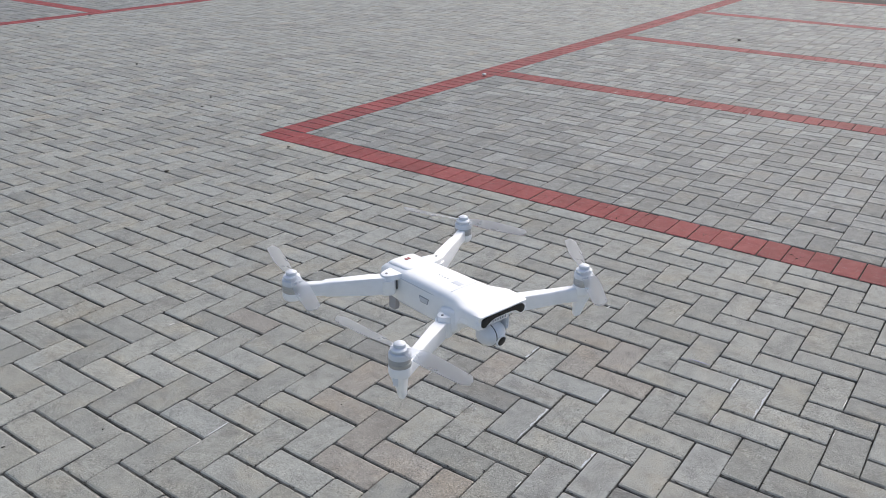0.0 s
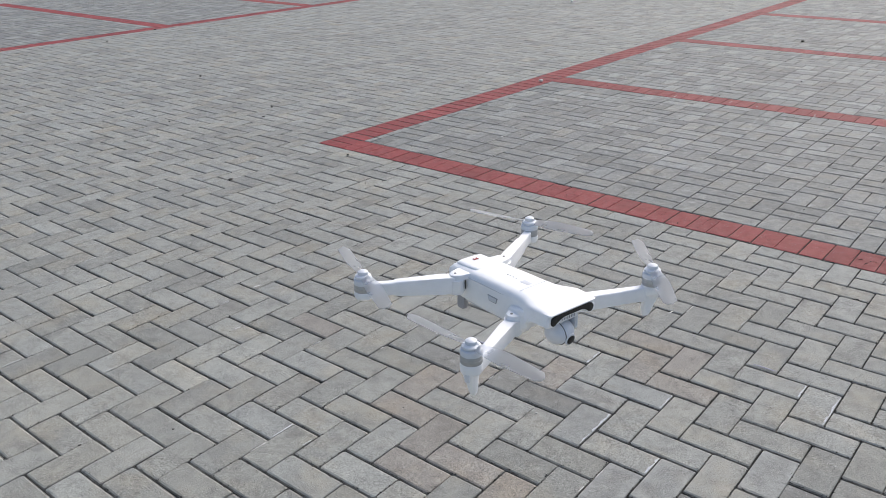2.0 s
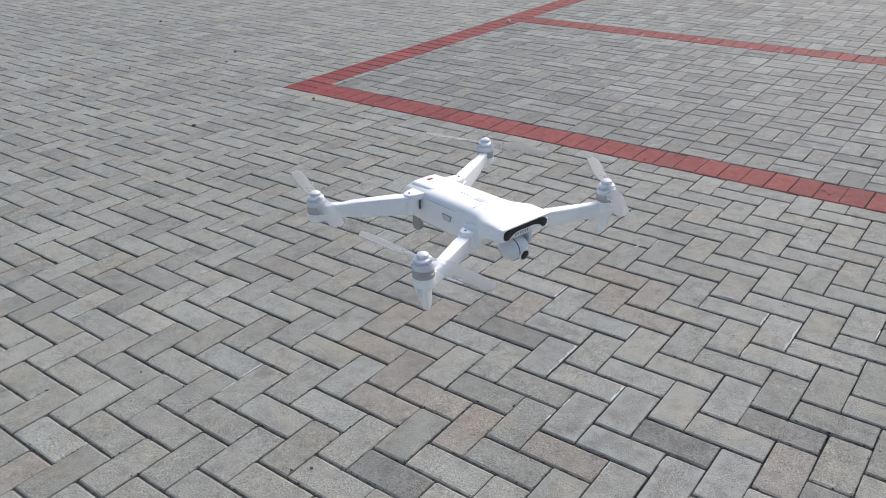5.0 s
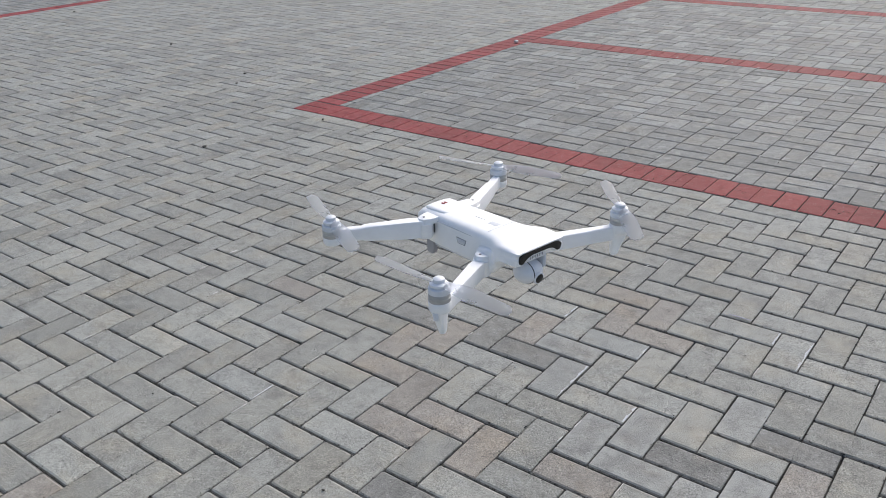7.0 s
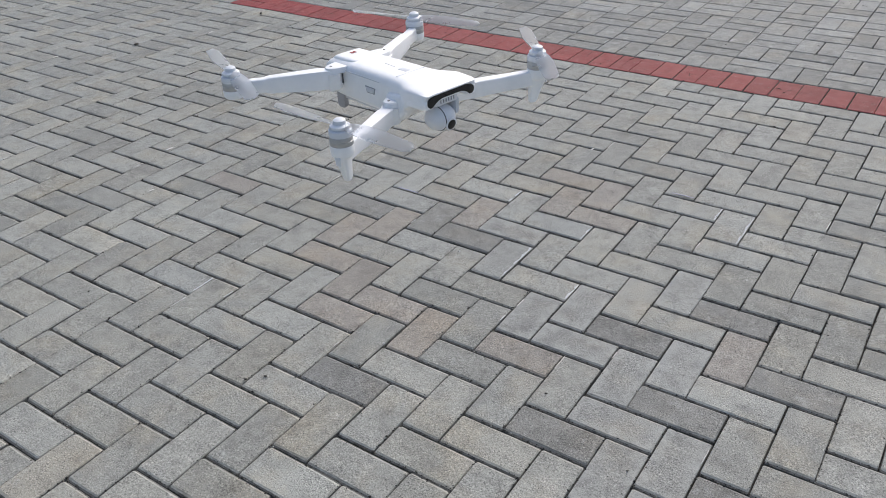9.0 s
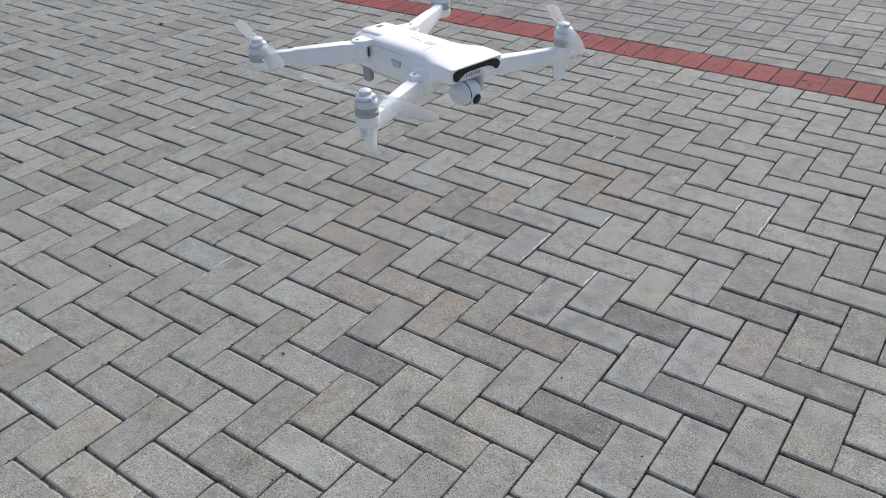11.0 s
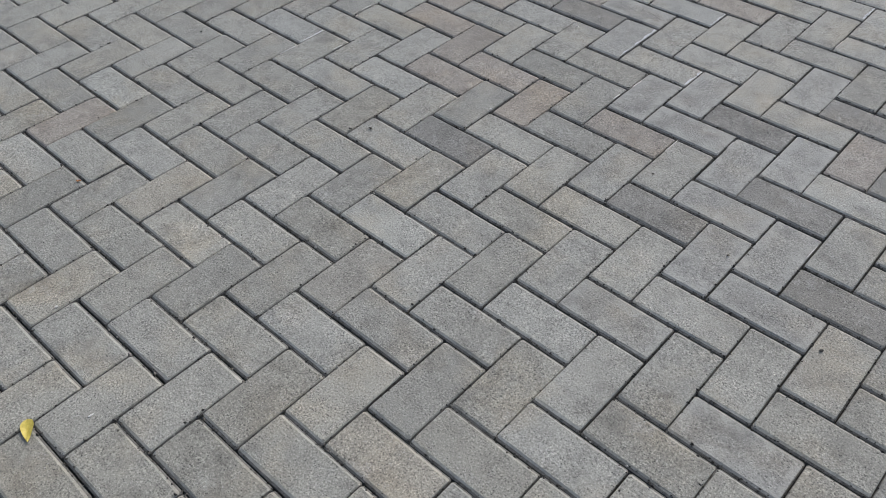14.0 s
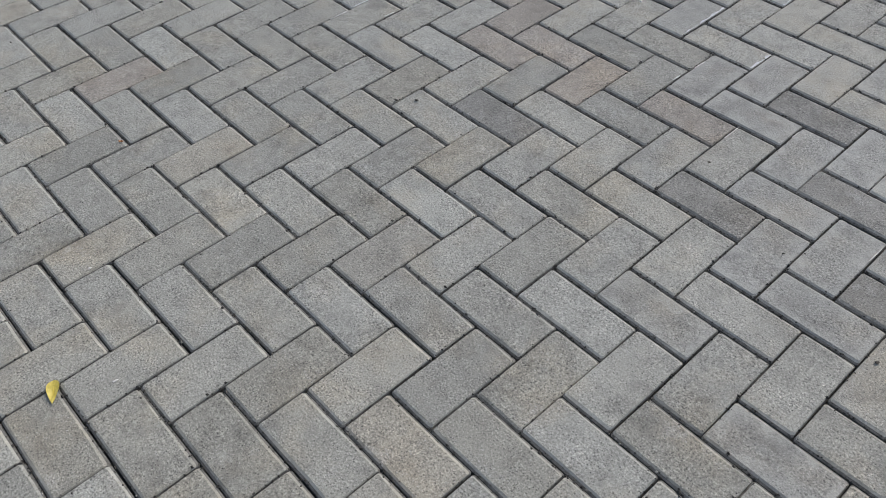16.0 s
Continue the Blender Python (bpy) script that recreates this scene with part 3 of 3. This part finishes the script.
CHALK = ((0.862, 2.115, 0.077), (0.067, 1.703, 0.082))
m_chalk = leaf_material("blue_chalk", (0.26, 0.28, 0.46), (0.40, 0.41, 0.55))
for x, y, length in CHALK:
    tagged(pebble("chalk_streak", "faint blue chalk streak on a paver edge", (length, 0.004, 0.0016), m_chalk, x, y, 0, "chalk streak"), group="chalk streaks")

# ---- ground and paving ----
U = 0.1  # one paver's width with its joint; a paver is two of them long
gbm = bmesh.new()
bmesh.ops.create_grid(gbm, x_segments=8, y_segments=8, size=400.0, matrix=Matrix.Translation((0, 0, -0.019)))
tagged(new("ground", finish("ground", gbm, m_sand, 0)), "dark sand bed under and beyond the pavers", "ground", kind="structure")

GAP_U, GAP_V = 0.0006, 0.0009     # half the joint towards x and towards y
CH_U, CH_V = 0.0020, 0.0070       # chamfers
DROP, DEEP = 0.0050, 0.022


def paver_verts(w, h, rnd):
    """Verts of one paver about its centre: the worn edge of the top, the foot of the chamfer, the foot."""
    a, b = max(2, round(w / 0.065)), max(2, round(h / 0.065))
    cx, cy = 0.007 / w, 0.007 / h      # the worn corners
    side_x = [-1 + cx] + [-1 + 2 * i / a for i in range(1, a)] + [1 - cx]
    side_y = [-1 + cy] + [-1 + 2 * i / b for i in range(1, b)] + [1 - cy]
    ring = [(x, -1) for x in side_x] + [(1, y) for y in side_y]
    ring += [(-x, 1) for x in side_x] + [(-1, -y) for y in side_y]
    out = []
    for part_u, part_v, z, wear in ((1.0, 1.0, 0.0, 0.0008), (0.42, 0.46, -DROP * 0.52, 0.0005), (0.0, 0.0, -DROP, 0.0003), (0.0, 0.0, -DEEP, 0.0)):
        cu, cv = GAP_U + CH_U * part_u, GAP_V + CH_V * part_v
        for x, y in ring:
            out.append((x * (w / 2 - cu - abs(rnd.gauss(0, wear))), y * (h / 2 - cv - abs(rnd.gauss(0, wear))), z))
    return np.array(out), len(ring)


def paver_faces(n, first=0):
    f = [tuple(first + i for i in range(n))]
    for r in (1, 2, 3):
        for i in range(n):
            k = (i + 1) % n
            f.append((first + r * n + i, first + r * n + k, first + (r - 1) * n + k, first + (r - 1) * n + i))
    return f


def surface(me, material, sizes):
    """Face material on the tops, the smoother one on the arrises, the shade-coloured one below, for pavers of the given
    ring sizes.
    """
    me.materials.append(material)
    me.materials.append(arris_of[material.name])
    me.materials.append(m_soil_shade)
    slots = []
    for n in sizes:
        slots += [0] + [1] * n + [2] * (2 * n)
    me.polygons.foreach_set("material_index", slots)


paver_meshes = {}


def paver_mesh(w, h, material, kind):
    key = (round(w, 3), round(h, 3), material.name, kind)
    if key not in paver_meshes:
        me = bpy.data.meshes.new("paver")
        verts, n = paver_verts(w, h, random.Random(kind))
        me.from_pydata(verts.tolist(), [], paver_faces(n))
        surface(me, material, [n])
        paver_meshes[key] = me
    return paver_meshes[key]


def lay(name, label, pavers, material, near, special=(), sink=0.0):
    """A piece of paving: rectangles (u0, v0, u1, v1) in paver widths. Up to 300 inside the stretch near=(u0, v0, u1, v1) are pieces of their own, the rest is joined."""
    base = tagged(new(name), label, "paving", kind="structure")
    rnd = random.Random(name)
    special = dict(special)
    single, rest = 0, []
    for u0, v0, u1, v1 in pavers:
        cu, cv = (u0 + u1) / 2, (v0 + v1) / 2
        m = pose(cu * U + rnd.gauss(0, 0.0006), cv * U + rnd.gauss(0, 0.0006), rnd.gauss(-0.0008, 0.0006) - sink, rnd.gauss(0, 0.22), rnd.gauss(0, 0.22), rnd.gauss(0, 0.3))
        w, h = (u1 - u0) * U, (v1 - v0) * U
        if single < 300 and near[0] <= cu <= near[2] and near[1] <= cv <= near[3]:
            single += 1
            ob = new("paver", paver_mesh(w, h, special.get((u0, v0), material), rnd.randrange(6)))
            ob.parent, ob.matrix_basis = base, m
        else:
            rest.append((m, w, h))
    if rest:
        verts, faces, sizes, first = [], [], [], 0
        for m, w, h in rest:
            a = np.array(m)
            own, n = paver_verts(w, h, rnd)
            verts.append(own @ a[:3, :3].T + a[:3, 3])
            faces += paver_faces(n, first)
            first += 4 * n
            sizes.append(n)
        me = bpy.data.meshes.new("pavers")
        me.from_pydata(np.concatenate(verts).tolist(), [], faces)
        surface(me, material, sizes)
        ob = new("pavers", me)
        ob.parent = base
        tagged(ob, kind="stuff")
    return base


BAND = 31.0                 # near edge of the red band across the lane
LEFT, INNER = -22.5, -20.5  # outer and inner edge of the red band along the lane
FAR0, FAR1 = -77.0, -75.0   # the band on the lane's other side


def herringbone():
    """The lane: ninety-degree herringbone, cut along the red bands."""
    out = []
    for i in range(int(FAR1) - 2, U_TOP):
        for j in range(V_LOW - 1, V_TOP):
            k = (i - j) % 4
            if k == 0:
                r = [i, j, i + 2, j + 1]
            elif k == 3:
                r = [i, j, i + 1, j + 2]
            else:
                continue
            r[0], r[1], r[2], r[3] = max(r[0], FAR1), max(r[1], V_LOW), min(r[2], U_TOP), min(r[3], V_TOP)
            pieces = [r]
            if r[1] >= BAND:
                r[2] = min(r[2], LEFT)
            elif r[3] > BAND and r[2] > LEFT:
                pieces = [[r[0], r[1], r[2], BAND]]
                if r[0] < LEFT:
                    pieces.append([r[0], BAND, LEFT, r[3]])
            for q in pieces:
                if q[2] - q[0] > 0.12 and q[3] - q[1] > 0.12:
                    out.append(tuple(q))
    return out


def basket(u_from, u_to, v_from, v_to):
    """Pairs of pavers turned in a chequered weave."""
    out = []
    for m in range(math.floor(u_from / 2), math.ceil(u_to / 2)):
        n = 0
        while v_from + 2 * n < v_to:
            u, v = 2 * m, v_from + 2 * n
            if (m + n) % 2 == 0:
                cells = [(u, v, u + 1, v + 2), (u + 1, v, u + 2, v + 2)]
            else:
                cells = [(u, v, u + 2, v + 1), (u, v + 1, u + 2, v + 2)]
            for a, b, c, d in cells:
                a, c, d = max(a, u_from), min(c, u_to), min(d, v_to)
                if c - a > 0.3 and d - b > 0.3:
                    out.append((a, b, c, d))
            n += 1
    return out


def courses(u0, v0, u1, v1, along):
    """A band of pavers side by side: along "u" or along "v"."""
    out = []
    if along == "u":
        u = u0
        while u < u1 - 0.3:
            out.append((u, v0, min(u + 1, u1), v1))
            u += 1
    else:
        v = v0
        while v < v1 - 0.3:
            out.append((u0, v, u1, min(v + 1, v1)))
            v += 1
    return out


def joint_grit():
    """Crumbs of dark soil and pale grit caught along the joints."""
    rnd = random.Random(5)
    verts, faces = [], []
    for _ in range(40000):
        u, v = rnd.uniform(-16, 16), rnd.uniform(-4, 34)
        if rnd.random() < 0.6:
            v = round(v) + rnd.gauss(0, 0.03)
        else:
            u = round(u) + rnd.gauss(0, 0.03)
        i, j = (math.floor(u), round(v) - 1) if abs(v - round(v)) < abs(u - round(u)) else (round(u) - 1, math.floor(v))
        inside = (i - j) % 4 == (3 if abs(v - round(v)) < abs(u - round(u)) else 0)
        if inside and rnd.random() < 0.94:
            continue
        s = rnd.uniform(0.0008, 0.0024) * (1.6 if rnd.random() < 0.12 else 1.0)
        c = Vector((u * U, v * U, -0.0038 + rnd.uniform(0, 0.0034)))
        k = len(verts)
        turn = rnd.uniform(0, 6.28)
        for i in range(4):
            a = turn + i * math.pi / 2
            verts.append((c.x + s * rnd.uniform(0.7, 1.4) * math.cos(a), c.y + s * rnd.uniform(0.6, 1.2) * math.sin(a), c.z))
        verts += [(c.x, c.y, c.z + s * 0.9), (c.x, c.y, c.z - s * 0.9)]
        for i in range(4):
            faces += [(k + i, k + (i + 1) % 4, k + 4), (k + (i + 1) % 4, k + i, k + 5)]
    for _ in range(420):
        u, v = rnd.uniform(-20, 22), rnd.uniform(33.5, 75)
        s = rnd.uniform(0.002, 0.0042)
        k = len(verts)
        for i in range(4):
            a = i * math.pi / 2 + u
            verts.append((u * U + s * math.cos(a), v * U + s * math.sin(a) * 0.8, 0.0005))
        verts += [(u * U, v * U, 0.0005 + s * 0.5), (u * U, v * U, -0.003)]
        for i in range(4):
            faces += [(k + i, k + (i + 1) % 4, k + 4), (k + (i + 1) % 4, k + i, k + 5)]
    me = bpy.data.meshes.new("joint_grit")
    me.from_pydata(verts, [], faces)
    me.materials.append(m_grit)
    return tagged(new("joint_grit", me), "dark soil crumbs caught in the paver joints", "grit", kind="stuff")


def lime_crumbs():
    """Thin white slivers of lime along some of the joints that run with y."""
    rnd = random.Random(11)
    verts, faces = [], []
    for n in range(420):
        if n < 260:
            u, v = 2 * rnd.randint(-9, 11), rnd.uniform(33.2, 78)
        else:
            u, j = rnd.randint(-34, 14), rnd.randint(6, 30)
            v = j + rnd.uniform(0.3, 0.7)
            if (u - 1 - j) % 4 == 0:
                continue
        long, wide = rnd.uniform(0.006, 0.032), rnd.uniform(0.0011, 0.0024)
        x, y, z = u * U + rnd.choice((-0.0035, 0.0035)), v * U, 0.0004
        k = len(verts)
        verts += [(x - wide, y - long, z), (x + wide * 0.4, y - long * 0.9, z), (x + wide, y + long * 0.8, z), (x - wide * 0.3, y + long, z)]
        verts += [(a * 0.6 + x * 0.4, b * 0.7 + y * 0.3, z + 0.0011) for a, b, _ in verts[-4:]]
        faces += [(k + 4, k + 5, k + 6, k + 7), (k + 3, k + 2, k + 1, k)]
        faces += [(k + i, k + (i + 1) % 4, k + 4 + (i + 1) % 4, k + 4 + i) for i in range(4)]
    me = bpy.data.meshes.new("lime_crumbs")
    me.from_pydata(verts, [], faces)
    me.materials.append(m_stone)
    return tagged(new("lime_crumbs", me), "white lime slivers along the paver joints", "lime", kind="stuff")


def grit_material():
    s = Nodes("joint_grit", 0.9)
    s.colour(s.ramp(s.chance(), [(0.0, (0.022, 0.02, 0.018)), (0.7, (0.06, 0.056, 0.048)), (0.92, (0.14, 0.13, 0.11)), (1.0, (0.4, 0.39, 0.36))]))
    return s.m


m_grit = grit_material()
joint_grit()
lime_crumbs()
special = {}
KINDS = (
    (m_tan, ((2, 10), (3, 11), (2, 11), (5, 10), (0, 12), (1, 14), (0, 13), (3, 16), (4, 20), (6, 19), (6, 18), (11, 12), (12, 13), (-6, 14), (-3, 2), (-1, 20), (-4, 21), (7, 11), (5, 18))),
    (m_dark, ((9, 13), (11, 15), (13, 13), (14, 11), (13, 9), (11, 11), (2, 15), (3, 15), (4, 8), (-1, 15), (9, 9))),
    (m_pale, ((-6, 11), (-7, 9), (1, 9), (12, 12), (14, 10), (14, 14), (10, 18), (11, 19), (0, 17), (9, 22))),
    (m_film, ((8, 12), (10, 10), (12, 9), (12, 8), (10, 15), (11, 12), (7, 12), (8, 13), (10, 6), (10, 11), (4, 16), (11, 8), (14, 8), (13, 5))),
    (m_crust, ((5, 14), (5, 17), (8, 20), (10, 19), (-3, 9), (6, 14), (2, 18))))
ACROSS = {m_crust: m_crust_across, m_film: m_film_across}
for mat, cells in KINDS:
    for c in cells:
        special[c] = ACROSS.get(mat, mat) if (c[0] - c[1]) % 4 == 3 else mat
lay("pavement_1", "grey concrete pavers laid in herringbone, worn and speckled", herringbone(), m_paver, (-7.5, -4.5, 14.5, 22.5), special)
lay("trim_1", "red concrete paver band across the lane", courses(INNER, BAND, U_TOP, BAND + 2, "u"), m_red, (-30, 0, 70, 60))
lay("trim_2", "red concrete paver band along the lane", courses(LEFT, BAND, INNER, V_TOP, "v"), m_red, (-30, 0, 70, 140))
tops = [55, 79, 103, 127]
bottom = BAND + 2
for i, v in enumerate(tops):
    lay("pavement_%d" % (i + 2), "grey pavers of a parking bay in basket weave", basket(INNER, U_TOP, bottom, v), m_bay,
        (-14, 33, 16, 42) if i == 0 else (-14, bottom, 0, bottom + 9))
    lay("trim_%d" % (i + 3), "red paver line between two parking bays", courses(INNER, v, U_TOP, v + 2, "u"), m_red, (-30, 0, 40, 140))
    bottom = v + 2
lay("trim_7", "red paver band along the far side of the lane", courses(FAR0, V_LOW, FAR1, V_TOP, "v"), m_red, (-80, 20, -70, 110))
bottom = V_LOW
for i, v in enumerate((55, 79)):
    lay("pavement_%d" % (i + 6), "grey pavers of a parking bay in basket weave", basket(U_LOW, FAR0, bottom, v), m_bay, (-100, v - 9, -77, v))
    lay("trim_%d" % (i + 8), "red paver line between two parking bays", courses(U_LOW, v, FAR0, v + 2, "u"), m_red, (-130, 0, -70, 140))
    bottom = v + 2
lay("pavement_8", "grey pavers of a parking bay in basket weave", basket(U_LOW, FAR0, bottom, V_TOP), m_bay, (-90, bottom, -77, bottom + 6))
